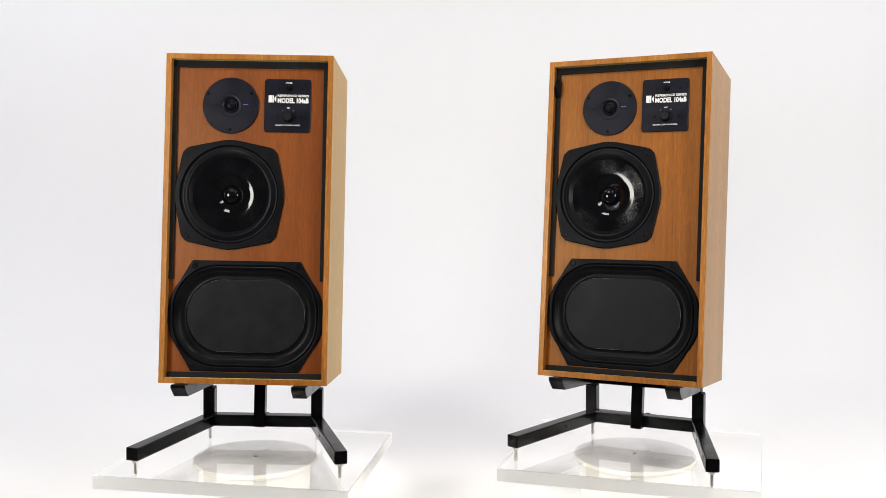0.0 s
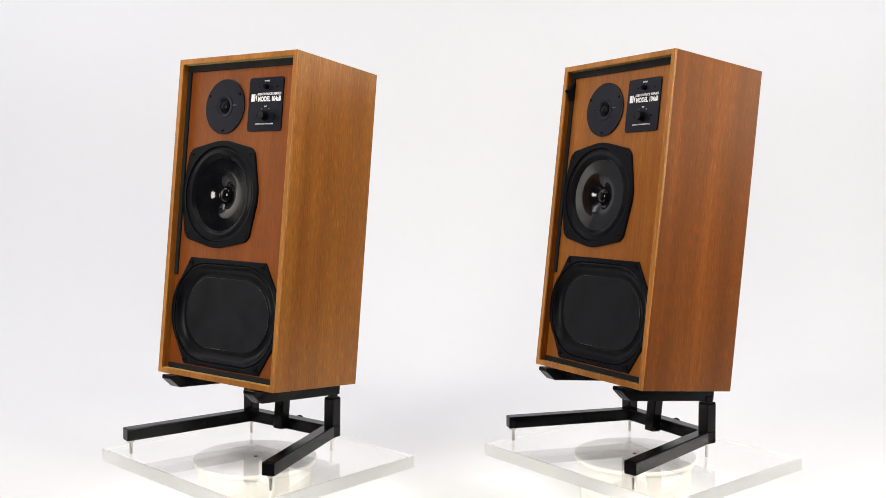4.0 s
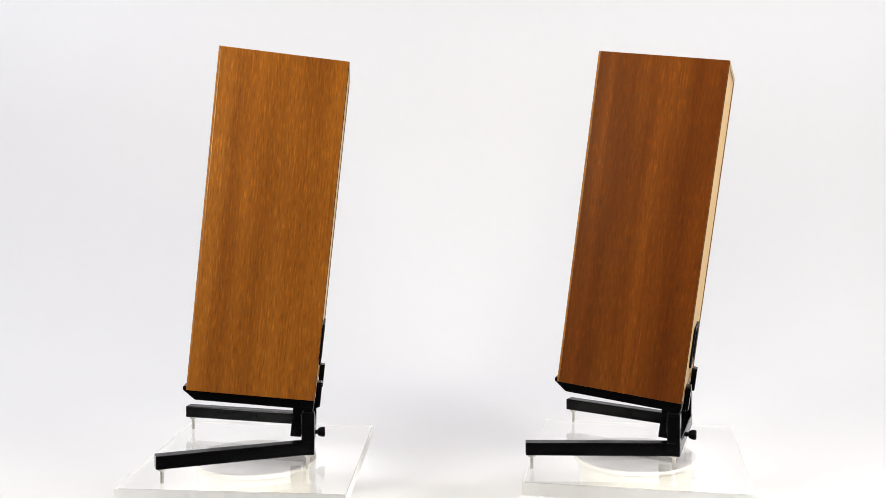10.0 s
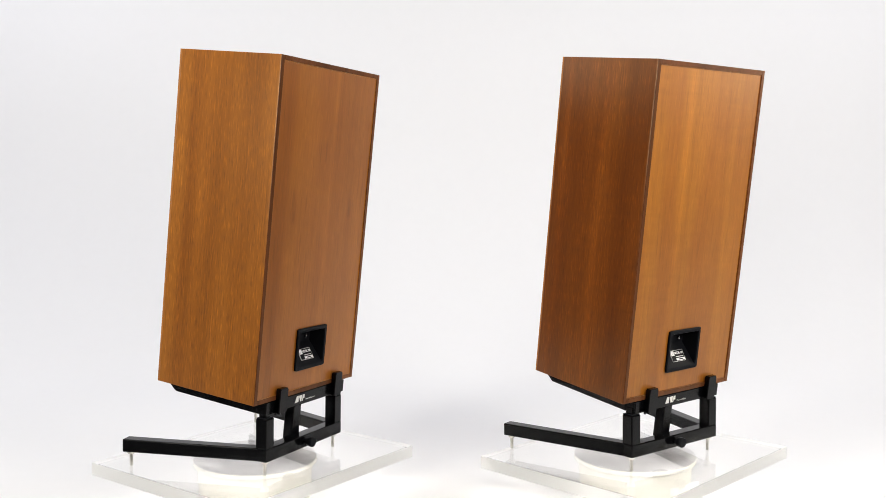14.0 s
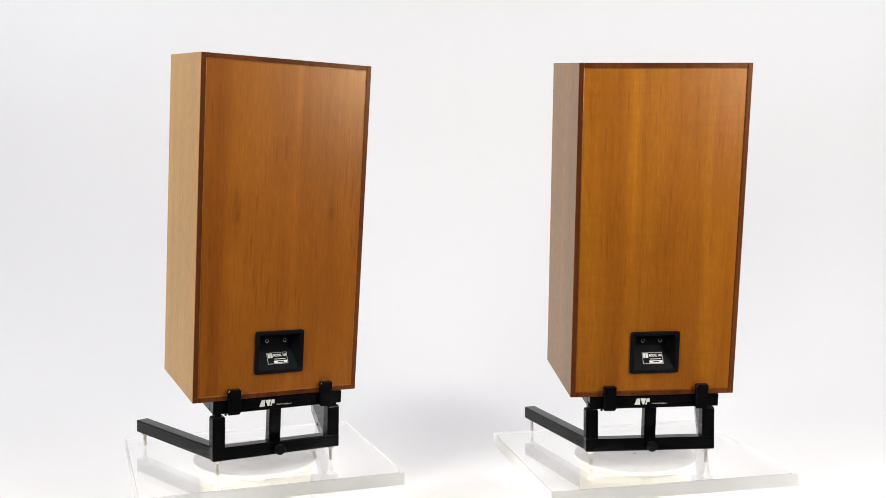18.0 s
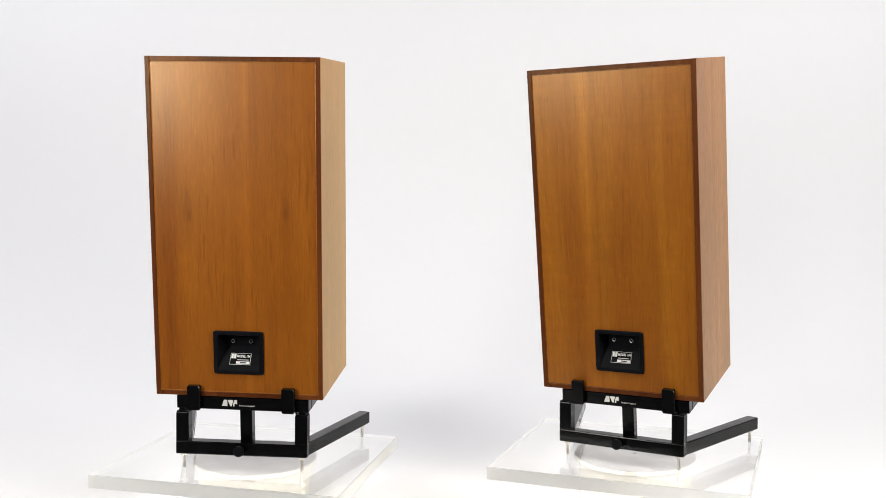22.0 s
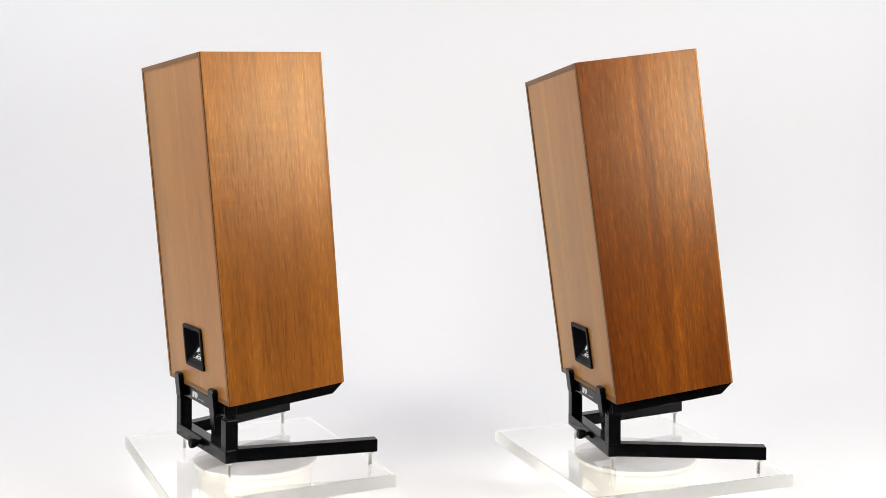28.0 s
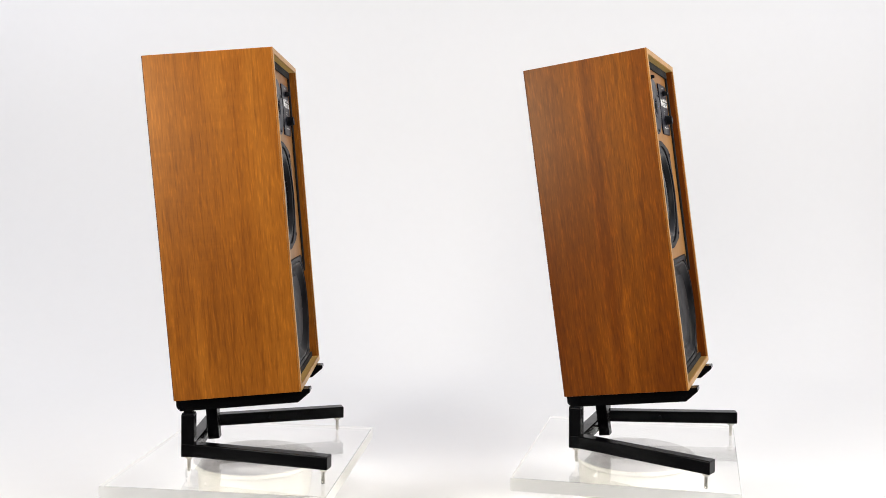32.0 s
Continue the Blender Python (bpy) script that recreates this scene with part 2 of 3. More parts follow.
def bridge(bm, rings):
    for a, b in zip(rings, rings[1:]):
        k = max(len(a), len(b))
        for i in range(k):
            j = (i + 1) % k
            quad = [a[i % len(a)], a[j % len(a)], b[j % len(b)], b[i % len(b)]]
            seen = []
            for v in quad:
                if v not in seen:
                    seen.append(v)
            if len(seen) > 2:
                bm.faces.new(seen)


FRONT = Matrix(((1, 0, 0, 0), (0, 0, -1, 0), (0, 1, 0, 0), (0, 0, 0, 1)))  # local z points to the front (-y), local y up
BACK = Matrix(((-1, 0, 0, 0), (0, 0, 1, 0), (0, 1, 0, 0), (0, 0, 0, 1)))   # local z points to the back (+y), local y up


def facing(kind, x, y, z):
    return Matrix.Translation((x, y, z)) @ kind


def outline_rings(rows, m, angles, bm=None):
    """Rings of polar outlines (radius function, height) joined into one skin."""
    bm = bm or bmesh.new()
    rings = []
    for fn, h in rows:
        if fn is None:
            rings.append([bm.verts.new(m @ Vector((0, 0, h)))])
        else:
            rings.append([bm.verts.new(m @ Vector((fn(a) * math.cos(a), fn(a) * math.sin(a), h))) for a in angles])
    bridge(bm, rings)
    return bm


def circle(r):
    return lambda a: r


def rect(x0, x1, y0, y1):
    def fn(a):
        c, s = math.cos(a), math.sin(a)
        out = 9.0
        if abs(c) > 1e-9:
            out = min(out, (x1 if c > 0 else x0) / c)
        if abs(s) > 1e-9:
            out = min(out, (y1 if s > 0 else y0) / s)
        return out
    return fn


def rounded(hw, hh, r):
    def fn(a):
        c, s = abs(math.cos(a)), abs(math.sin(a))
        k = min(hw / max(c, 1e-9), hh / max(s, 1e-9))
        x, y = k * c, k * s
        if x > hw - r and y > hh - r:
            p, q = hw - r, hh - r
            d = c * p + s * q
            k = d + math.sqrt(max(0, d * d - (p * p + q * q - r * r)))
        return k
    return fn


def grown(fn, d):
    return lambda a: fn(a) + d


def cornered_round(rad, corner, cut):
    """A circle drawn out by straight sides to four blunt corners at that distance."""
    al = math.pi / 4 - math.acos(rad / corner)
    def fn(a):
        a = abs((a + math.pi / 4) % (math.pi / 2) - math.pi / 4)
        return rad if a < al else min(cut, rad / math.cos(a - al))
    return fn


def oval_frame(hw, hh, flat):
    """An oval with flat top and bottom, drawn out by straight sides to corners at (flat, hh)."""
    oval = rounded(hw, hh - 0.004, hh - 0.006)
    x0, z0, x1, z1 = flat, hh, hw - 0.0050, 0.036
    def fn(a):
        c, s = abs(math.cos(a)), abs(math.sin(a))
        k = oval(a)
        if z1 * c <= s * x1 and s * flat <= hh * c:
            k = max(k, (x0 * (z1 - z0) - z0 * (x1 - x0)) / (c * (z1 - z0) - s * (x1 - x0)))
        if s * flat > hh * c:
            k = hh / s
        return k
    return fn


def angles_for(n, corners=()):
    out = {round(2 * math.pi * i / n, 6) for i in range(n)}
    out |= {round(math.atan2(y, x) % (2 * math.pi), 6) for x, y in corners}
    return sorted(out)


def text_mesh(body, size, width, m, mat, parent, name, bold=0.0):
    cu = bpy.data.curves.new(name, "FONT")
    cu.body, cu.size, cu.align_x, cu.align_y = body, size, "CENTER", "CENTER"
    cu.offset = bold
    cu.resolution_u = 3
    tmp = new(name, cu)
    bpy.context.view_layer.update()
    me = bpy.data.meshes.new_from_object(tmp)
    bpy.data.objects.remove(tmp)
    xs = [v.co.x for v in me.vertices]
    k = width / (max(xs) - min(xs))
    me.transform(m @ Matrix.Diagonal((k, 1, 1, 1)))
    me.materials.append(mat)
    ob = new(name, me)
    ob.parent = parent
    return ob


# ---- the studio ----
def studio():
    n, r, wall_y, top = 14, 0.9, 3.9, 3.2
    pts = [(1.55, 0.0), (wall_y - r, 0.0)]
    pts += [(wall_y - r + r * math.sin(i / n * math.pi / 2), r - r * math.cos(i / n * math.pi / 2)) for i in range(1, n + 1)]
    pts += [(wall_y, 2.0), (wall_y, top)]
    bm = bmesh.new()
    rows = [[bm.verts.new((x, y, z)) for x in (-3.4, -1.2, 0, 1.2, 3.4)] for y, z in pts]
    for a, b in zip(rows, rows[1:]):
        for i in range(4):
            bm.faces.new((a[i], a[i + 1], b[i + 1], b[i]))
    cove = new("backdrop", mesh_of("backdrop", bm, PAPER, True))
    for p in cove.data.polygons:
        p.use_smooth = True
    tagged(cove, "seamless white studio sweep from floor to wall", "backdrop", kind="structure")
    # Unseen shell, added: white rear sides bounce light, the dark rest absorbs it.
    for name, lo, hi, mat in (("wall_west", (-3.5, 1.6, -0.1), (-3.4, 4.0, 3.2), WALL), ("wall_east", (3.4, 1.6, -0.1), (3.5, 4.0, 3.2), WALL),
                              ("wall_southwest", (-3.5, -2.3, -0.1), (-3.4, 1.6, 3.2), DARKWALL), ("wall_southeast", (3.4, -2.3, -0.1), (3.5, 1.6, 3.2), DARKWALL),
                              ("wall_south", (-3.4, -2.3, -0.1), (3.4, -2.2, 3.2), DARKWALL), ("wall_north", (-3.4, 3.95, -0.1), (3.4, 4.0, 3.2), DARKWALL),
                              ("floor", (-3.4, -2.2, -0.1), (3.4, 3.95, -0.004), FLOOR), ("ceiling", (-3.5, -2.3, 3.2), (3.5, 4.0, 3.3), DARKWALL)):
        tagged(new(name, mesh_of(name, box(lo, hi), mat)), ("unseen white bounce " if mat is WALL else "unseen dark grey light-absorbing ") + name.split("_")[0], name.split("_")[0], kind="structure")


studio()


# ---- turntable and clear plate ----
def build_turntable():
    base = new("turntable")
    tagged(base, "round cream turntable with a grey disc on the white floor", "turntable", "turntables")
    h = PLATE_TOP - 0.025
    part("body", lathe([(0, 0), (0.108, 0), (0.112, 0.003), (0.1155, h - 0.016), (0.1155, h - 0.013), (0, h - 0.013)], Matrix.Identity(4), 64), CREAM, base, "cream plastic drum", True)
    part("rim", lathe([(0, h - 0.0128), (0.121, h - 0.0128), (0.1245, h - 0.009), (0.1245, h - 0.004), (0.122, h - 0.0024), (0, h - 0.0024)], Matrix.Identity(4), 64), CREAM, base, "rounded cream rim", True)
    disc = part("disc", lathe([(0, -0.0010), (0.1225, -0.0010), (0.1235, -0.0002), (0.1235, 0.0), (0, 0.0)], Matrix.Identity(4), 64), GREY, base, "grey disc", True)
    pin = part("pin", lathe([(0, 0), (0.0042, 0), (0.0042, 0.0007), (0, 0.0007)], Matrix.Identity(4), 20), PLASTIC, disc, "dark centre pin")
    pin.location.z = 0.0001
    return base, disc, pose(0, 0, h - 0.0012)


def build_plate():
    bm = box((-0.245, -0.209, -0.025), (0.245, 0.209, 0.0), 0.0008)
    ob = new("acrylic_plate", mesh_of("acrylic_plate", bm, ACRYLIC))
    ob.data.materials.append(SAWN)
    for p in ob.data.polygons:
        p.material_index = 1 if abs(p.normal.z) < 0.3 else 0
    ob.visible_shadow = False
    return tagged(ob, "thick clear acrylic plate lying on the turntable", "plate", "acrylic plates")


# ---- the stand ----
def tube_between(a, b, w, h, bevel=0.0022):
    """A square tube from a to b, level, with w across and h high, its underside at the points' height."""
    a, b = Vector(a), Vector(b)
    d = b - a
    m = Matrix.Translation(a) @ Matrix.Rotation(math.atan2(d.y, d.x), 4, "Z")
    return box((0, -w / 2, 0), (d.length, w / 2, h), bevel, m)


def build_stand(at, box_at, rod, label):
    stand = new("speaker_stand")
    tagged(stand, label, "speaker stand", "speaker stands")
    z0, z1 = 0.029, 0.054
    xl, xr, yr = -0.1278, 0.1278, 0.0
    part("rear_rail", box((xl, yr - 0.0125, z0), (xr, yr + 0.0125, z1), 0.002), STEEL, stand)
    feet = []
    for sx, fx, xe in ((-1, -0.1920, xl), (1, 0.1920, xr)):
        tip = Vector((fx, -0.2621, z0))
        root = Vector((xe - sx * 0.0125, yr - 0.010, z0))
        d = (tip - root).normalized()
        part("leg", tube_between(root, tip + d * 0.012, 0.025, 0.025), STEEL, stand)
        side = Vector((-d.y, d.x, 0)) * sx
        mid = root.lerp(tip, 0.42) + Vector((0, 0, 0.0125)) - side * 0.0126
        part("hole_plug", lathe([(0, 0), (0.0035, 0), (0.0035, 0.0008), (0, 0.001)], Matrix.Translation(mid) @ (-side).to_track_quat("Z", "Y").to_matrix().to_4x4(), 14), PLASTIC, stand)
        feet += [tip, Vector((xe - sx * 0.0125, yr, z0))]
        part("upright", box((min(xe, xe - sx * 0.0245), yr - 0.0122, z1 - 0.001), (max(xe, xe - sx * 0.0245), yr + 0.0122, 0.1105), 0.002), STEEL, stand)
        part("upright_cap", box((min(xe, xe - sx * 0.0245) + 0.001, yr - 0.0112, 0.1105), (max(xe, xe - sx * 0.0245) - 0.001, yr + 0.0112, 0.1125), 0.0008), PLASTIC, stand)
    for fpos in feet:
        m = Matrix.Translation((fpos.x, fpos.y, 0))
        spike = part("spike", lathe([(0, 0), (0.0026, 0), (0.0031, 0.0008), (0.0034, 0.006), (0.0034, 0.0105), (0.0030, 0.011), (0.0030, 0.012), (0.0034, 0.0125), (0.0034, 0.024), (0, 0.024)], m, 16), ZINC, stand, "zinc-plated screw spike", True)
        part("lock_nut", lathe([(0.0034, 0.0235), (0.006, 0.0235), (0.0075, 0.0255), (0.0085, 0.0275), (0.0085, 0.0291), (0, 0.0291)], m, 12), ZINC, spike, "", True)
    # tilting cradle, in the box's own frame
    cradle = at.inverted() @ box_at
    rail_lo, rail_hi = -0.0262, -0.0014
    part("cradle_rail", box((-0.134, D - 0.0235, rail_lo), (0.123, D, rail_hi), 0.0015, cradle), STEEL, stand)
    for x0, x1, k0, k1 in ((-0.1345, -0.1065, -0.1095, -0.0835), (0.0955, 0.1235, 0.0725, 0.0995)):
        bm = bmesh.new()
        prof = [(D - 0.023, rail_lo), (0.012, rail_lo), (-0.0120, -0.0085), (-0.0120, -0.0014), (D - 0.023, -0.0014)]
        a = [bm.verts.new(cradle @ Vector((x0, y, z))) for y, z in prof]
        b = [bm.verts.new(cradle @ Vector((x1, y, z))) for y, z in prof]
        bm.faces.new(a)
        bm.faces.new(b)
        bridge(bm, [a, b])
        bmesh.ops.bevel(bm, geom=list(bm.edges), offset=0.0010, segments=1, affect="EDGES")
        part("support_arm", bm, STEEL, stand)
        bm = outline_rings([(rounded(0.0120, 0.0240, 0.0015), 0.0), (rounded(0.0124, 0.0244, 0.0016), 0.001), (rounded(0.0124, 0.0244, 0.0016), 0.0090), (rounded(0.0114, 0.0234, 0.0014), 0.0105), (None, 0.0105)],
                           cradle @ facing(BACK, (k0 + k1) / 2, D + 0.0014, -0.0020), angles_for(48))
        clamp = part("rear_clamp", bm, STEEL, stand, "black clamp", True)
        part("clamp_bolt", lathe([(0, 0), (0.0022, 0), (0.0022, 0.006), (0, 0.006)], cradle @ Matrix.Translation(((k0 + k1) / 2 + (0.015 if k0 > 0 else -0.015), D + 0.006, -0.027)), 10), STEEL, clamp)
    part("tilt_post", box((-0.0175, D - 0.043, -0.1137), (0.0062, D - 0.0205, -0.0240), 0.002, cradle), STEEL, stand)
    for sx in (-0.1166, 0.1166):
        part("hinge", box((sx - 0.006, yr - 0.0085, 0.1120), (sx + 0.006, yr + 0.0085, 0.1250), 0.001), STEEL, stand)
    kx, kz = 0.0010, 0.0415
    knob = part("knob", lathe([(0, 0.0), (0.0045, 0.0), (0.0045, 0.004), (0.0075, 0.0055), (0.0098, 0.011), (0.0102, 0.017), (0.0088, 0.0195), (0, 0.0195)], facing(BACK, kx, yr + 0.0125, kz), 24), PLASTIC, stand, "black plastic tilt knob", True)
    part("screw_rod", lathe([(0, 0), (0.0028, 0), (0.0028, rod), (0, rod)], facing(FRONT, kx, yr - 0.0125, kz + 0.002), 12), ZINC, knob, "steel screw rod")
    # maker's mark as plain slanted blocks, and a line of print too small to read
    face = cradle @ facing(BACK, 0, D + 0.0003, -0.0125)
    for pts in (((-0.0345, -0.0062), (-0.0235, -0.0062), (-0.0235, 0.0062), (-0.0300, 0.0062)), ((-0.0228, 0.0062), (-0.0180, -0.0062), (-0.0148, -0.0062), (-0.0118, 0.0062)),
                ((-0.0128, -0.0062), (-0.0098, -0.0062), (-0.0098, 0.0022), (-0.0104, 0.0062)), ((-0.0097, -0.0015), (-0.0045, -0.0015), (-0.0045, 0.0062), (-0.0097, 0.0062))):
        bm = bmesh.new()
        lo = [bm.verts.new(face @ Vector((x, y, 0.0))) for x, y in pts]
        hi = [bm.verts.new(face @ Vector((x, y, 0.0003))) for x, y in pts]
        bm.faces.new(hi)
        bridge(bm, [lo, hi])
        part("printed_mark", bm, SILVER, stand)
    text_mesh("Made in England", 0.0042, 0.029, face @ Matrix.Translation((0.0147, -0.0045, 0.0003)), SILVER, stand, "lettering")
    return stand


# ---- the loudspeaker ----
W, D, H, T, B = 0.1620, 0.2365, 0.637, 0.0105, 0.018


def screw(parent, x, y, z, r, kind=FRONT, name="screw"):
    return part(name, lathe([(0, 0.0), (r, 0.0), (r, 0.0011), (r * 0.8, 0.0018), (r * 0.45, 0.0018), (r * 0.45, 0.0006), (0, 0.0006)], facing(kind, x, y, z), 14), RUBBER, parent, "", True)


MID = (-0.0375, 0.3655)
BASS = (-0.0005, 0.1300)
TWEET = (-0.0385, 0.5397)


def build_speaker(wood, other, front, back, label, tab):
    sp = new("loudspeaker")
    tagged(sp, label, "loudspeaker", "pair of loudspeakers")
    for x0, x1, mat in ((-W, -W + T, other), (W - T, W, wood)):
        part("side_panel", box((x0, 0.0035, 0), (x1, D, H), 0.0012), mat, sp)
    part("top_panel", box((-W + T, 0.0035, H - T), (W - T, D, H - 0.0002), 0.0006), wood, sp)
    part("bottom_panel", box((-W + T, 0.0035, 0.0002), (W - T, D, T), 0.0006), wood, sp)
    # pale lipping round the front
    for x0, x1, z0, z1 in ((-W, -W + T, 0, H), (W - T, W, 0, H), (-W + T, W - T, H - T, H), (-W + T, W - T, 0, T)):
        part("front_lipping", box((x0 + 0.0001, 0.0, z0 + 0.0001), (x1 - 0.0001, 0.0034, z1 - 0.0001), 0.0004), LIP, sp, "pale lipping")
    # dark edging round the back
    for x0, x1, z0, z1 in ((-W, -W + 0.009, 0, H), (W - 0.009, W, 0, H), (-W + 0.009, W - 0.009, H - 0.009, H), (-W + 0.009, W - 0.009, 0, 0.009)):
        part("back_edging", box((x0 + 0.0002, D, z0 + 0.0002), (x1 - 0.0002, D + 0.0012, z1 - 0.0002), 0.0005), EDGE, sp, "dark edging")
    # back board with its terminal opening
    px, pz = -0.0010, 0.0875
    ha, hb = 0.044, 0.037
    e = W - 0.009
    ang = angles_for(64, [(sx * e + px, z - pz) for sx in (-1, 1) for z in (0.009, H - 0.009)] + [(sx * ha, sy * hb) for sx in (-1, 1) for sy in (-1, 1)])
    bm = outline_rings([(rect(px - e, px + e, 0.009 - pz, H - 0.009 - pz), 0.0), (rect(-ha, ha, -hb, hb), 0.0), (rect(-ha, ha, -hb, hb), -0.012)], facing(BACK, px, D - 0.0005, pz), ang)
    part("back_panel", bm, back, sp, "smooth veneered back board")
    build_terminals(sp, px, pz)
    # baffle with driver openings
    bm = bmesh.new()
    x0, x1 = -W + T, W - T
    ya = B
    zs = (T, 0.2420, 0.4785, H - T)

    def cellring(cx, cz, lo, hi, zlo, zhi, fn):
        co = [(x - cx, z - cz) for x in (lo, hi) for z in (zlo, zhi)]
        outline_rings([(rect(lo - cx, hi - cx, zlo - cz, zhi - cz), 0.0), (fn, 0.0), (fn, -0.016)], facing(FRONT, cx, ya, cz), angles_for(96, co), bm)

    def flat(lo, hi, zlo, zhi):
        bm.faces.new([bm.verts.new((x, ya, z)) for x, z in ((lo, zlo), (hi, zlo), (hi, zhi), (lo, zhi))])
    cellring(*BASS, x0, x1, zs[0], zs[1], rounded(0.138, 0.096, 0.085))
    cellring(*MID, x0, 0.080, zs[1], zs[2], circle(0.097))
    flat(0.080, x1, zs[1], zs[2])
    flat(x0, x1, zs[2], zs[3])
    part("baffle", bm, front, sp, "veneered front board")
    # black grille fixing strips round the edge of the baffle
    for lo, hi in (((x0, B - 0.0045, H - T - 0.0135), (x1, B - 0.0005, H - T)), ((x0, B - 0.0045, 0.200), (x0 + 0.0095, B - 0.0005, H - T - 0.0136)),
                   ((x1 - 0.0095, B - 0.0045, 0.200), (x1, B - 0.0005, H - T - 0.0136)), ((x0 + 0.002, B - 0.0045, T), (x1 - 0.002, B - 0.0005, T + 0.0105))):
        part("grille_strip", box(lo, hi, 0.001), FOAM, sp, "black felt fixing strip")
    if tab:
        part("felt_tab", outline_rings([(rounded(0.0050, 0.0185, 0.0045), 0.0), (rounded(0.0054, 0.0190, 0.0049), 0.006), (rounded(0.0042, 0.0120, 0.0036), 0.0105), (rounded(0.0022, 0.0040, 0.0020), 0.0150), (rounded(0.0016, 0.0025, 0.0014), 0.0215), (None, 0.0220)], facing(FRONT, x0 + 0.0062, B - 0.002, 0.584), angles_for(40)), PLASTIC, sp, "curled black felt tab", True)
    build_tweeter(sp)
    build_control(sp)
    build_midrange(sp)
    build_bass(sp)
    return sp


def build_terminals(sp, px, pz):
    m = facing(BACK, px, D + 0.0002, pz)
    ang = angles_for(64, [(sx * a, sy * b) for a, b in ((0.030, 0.030), (0.048, 0.0415)) for sx in (-1, 1) for sy in (-1, 1)])
    tray = part("terminal_tray", outline_rings([(rounded(0.0482, 0.0418, 0.004), 0.0), (rounded(0.0482, 0.0418, 0.004), 0.0025), (rounded(0.0468, 0.0404, 0.0035), 0.0038), (rounded(0.0415, 0.0350, 0.003), 0.0038), (rounded(0.0400, 0.0335, 0.003), 0.002)], m, ang), PLASTIC, sp, "black plastic terminal tray")
    # well: deep upper wall with sockets, sloped floor below
    bm = bmesh.new()
    o = [(-0.040, -0.0335), (0.040, -0.0335), (0.040, 0.0335), (-0.040, 0.0335)]
    i = [(-0.031, 0.006), (0.031, 0.006), (0.031, 0.026), (-0.031, 0.026)]
    vo = [bm.verts.new(m @ Vector((x, y, 0.002))) for x, y in o]
    vi = [bm.verts.new(m @ Vector((x, y, -0.026))) for x, y in i]
    bridge(bm, [vo, vi])
    bm.faces.new(vi)
    part("well", bm, PLASTIC, tray)
    for x in (-0.0175, 0.0175):
        s = part("socket", lathe([(0, 0), (0.0042, 0), (0.0042, 0.003), (0.0026, 0.0034), (0.0022, 0.001), (0, 0.001)], m @ Matrix.Translation((x, 0.0165, -0.0258)), 20), PLASTIC, tray, "", True)
        part("ring", lathe([(0.0024, 0.0031), (0.0038, 0.0031), (0.0038, 0.0038), (0.0026, 0.0040), (0.0024, 0.0031)], m @ Matrix.Translation((x, 0.0165, -0.0258)), 20), CHROME, s, "chrome ring", True)
    # rating plate on the slope
    a, b = Vector((0, -0.0335, 0.002)), Vector((0, 0.006, -0.026))
    up = (b - a).normalized()
    nrm = Vector((1, 0, 0)).cross(up)
    fr = Matrix.Translation(a.lerp(b, 0.45)) @ Matrix((Vector((1, 0, 0)), up, nrm)).transposed().to_4x4()
    dark = m @ fr
    lab = part("rating_plate", box((-0.0200, -0.0115, 0.0002), (0.0200, 0.0115, 0.0010), 0.0002, dark), SILVER, tray, "silver-edged rating plate with black print")
    part("print_field", box((-0.0192, -0.0107, 0.0010), (0.0192, 0.0107, 0.0012), 0, dark), PLASTIC, lab)
    part("print_mark", box((-0.0183, 0.0006, 0.0012), (-0.0140, 0.0100, 0.0014), 0, dark), PRINT, lab)
    part("print_mark", box((-0.0134, 0.0006, 0.0012), (-0.0088, 0.0100, 0.0014), 0, dark), PRINT, lab)
    text_mesh("MODEL 104", 0.0070, 0.0255, dark @ Matrix.Translation((0.0055, 0.0052, 0.0014)), PRINT, lab, "lettering", 0.00025)
    part("print_bar", box((-0.0075, -0.0098, 0.0012), (0.0185, -0.0050, 0.0014), 0, dark), PRINT, lab)
    part("print_bar", box((-0.0060, -0.0026, 0.0012), (0.0160, -0.0012, 0.0014), 0, dark), SILVER, lab)
    part("print_bar", box((0.0000, -0.0086, 0.0014), (0.0120, -0.0066, 0.0016), 0, dark), PLASTIC, lab)


def build_tweeter(sp):
    x, z = TWEET
    m = facing(FRONT, x, B, z)
    tw = part("tweeter", lathe([(0.0540, 0.0002), (0.0548, 0.001), (0.0545, 0.0030), (0.0535, 0.0036), (0.0530, 0.0036), (0.0232, 0.0036), (0.0226, 0.0044), (0.0178, 0.0045), (0.0168, 0.0042), (0.0155, 0.0032), (0.0130, 0.0012), (0.0110, 0.0008), (0, 0.0008)], m, 72), PLATE, sp, "round navy-black tweeter plate", True)
    part("dome", lathe([(0.0098, 0.0008), (0.0096, 0.0022), (0.0085, 0.0042), (0.0060, 0.0058), (0.003, 0.0066), (0, 0.0068)], m, 32), RUBBER, tw, "black tweeter dome", True)
    part("guard_ring", lathe([(0.0112, 0.0010), (0.0124, 0.0012), (0.0124, 0.0034), (0.0112, 0.0034)], m, 40), PLASTIC, tw, "", True)
    for dx, dz in ((-0.0435, 0.0225), (0.0405, 0.0235), (-0.001, -0.0475)):
        screw(tw, x + dx, B - 0.0034, z + dz, 0.0030)
    part("lead_strip", box((x - 0.038, B - 0.0042, z - 0.0012), (x - 0.0235, B - 0.0035, z + 0.0008)), RUBBER, tw)
    part("lead_strip", box((x + 0.0235, B - 0.0042, z + 0.0012), (x + 0.034, B - 0.0035, z + 0.0026)), BLUE, tw, "blue printed strip")


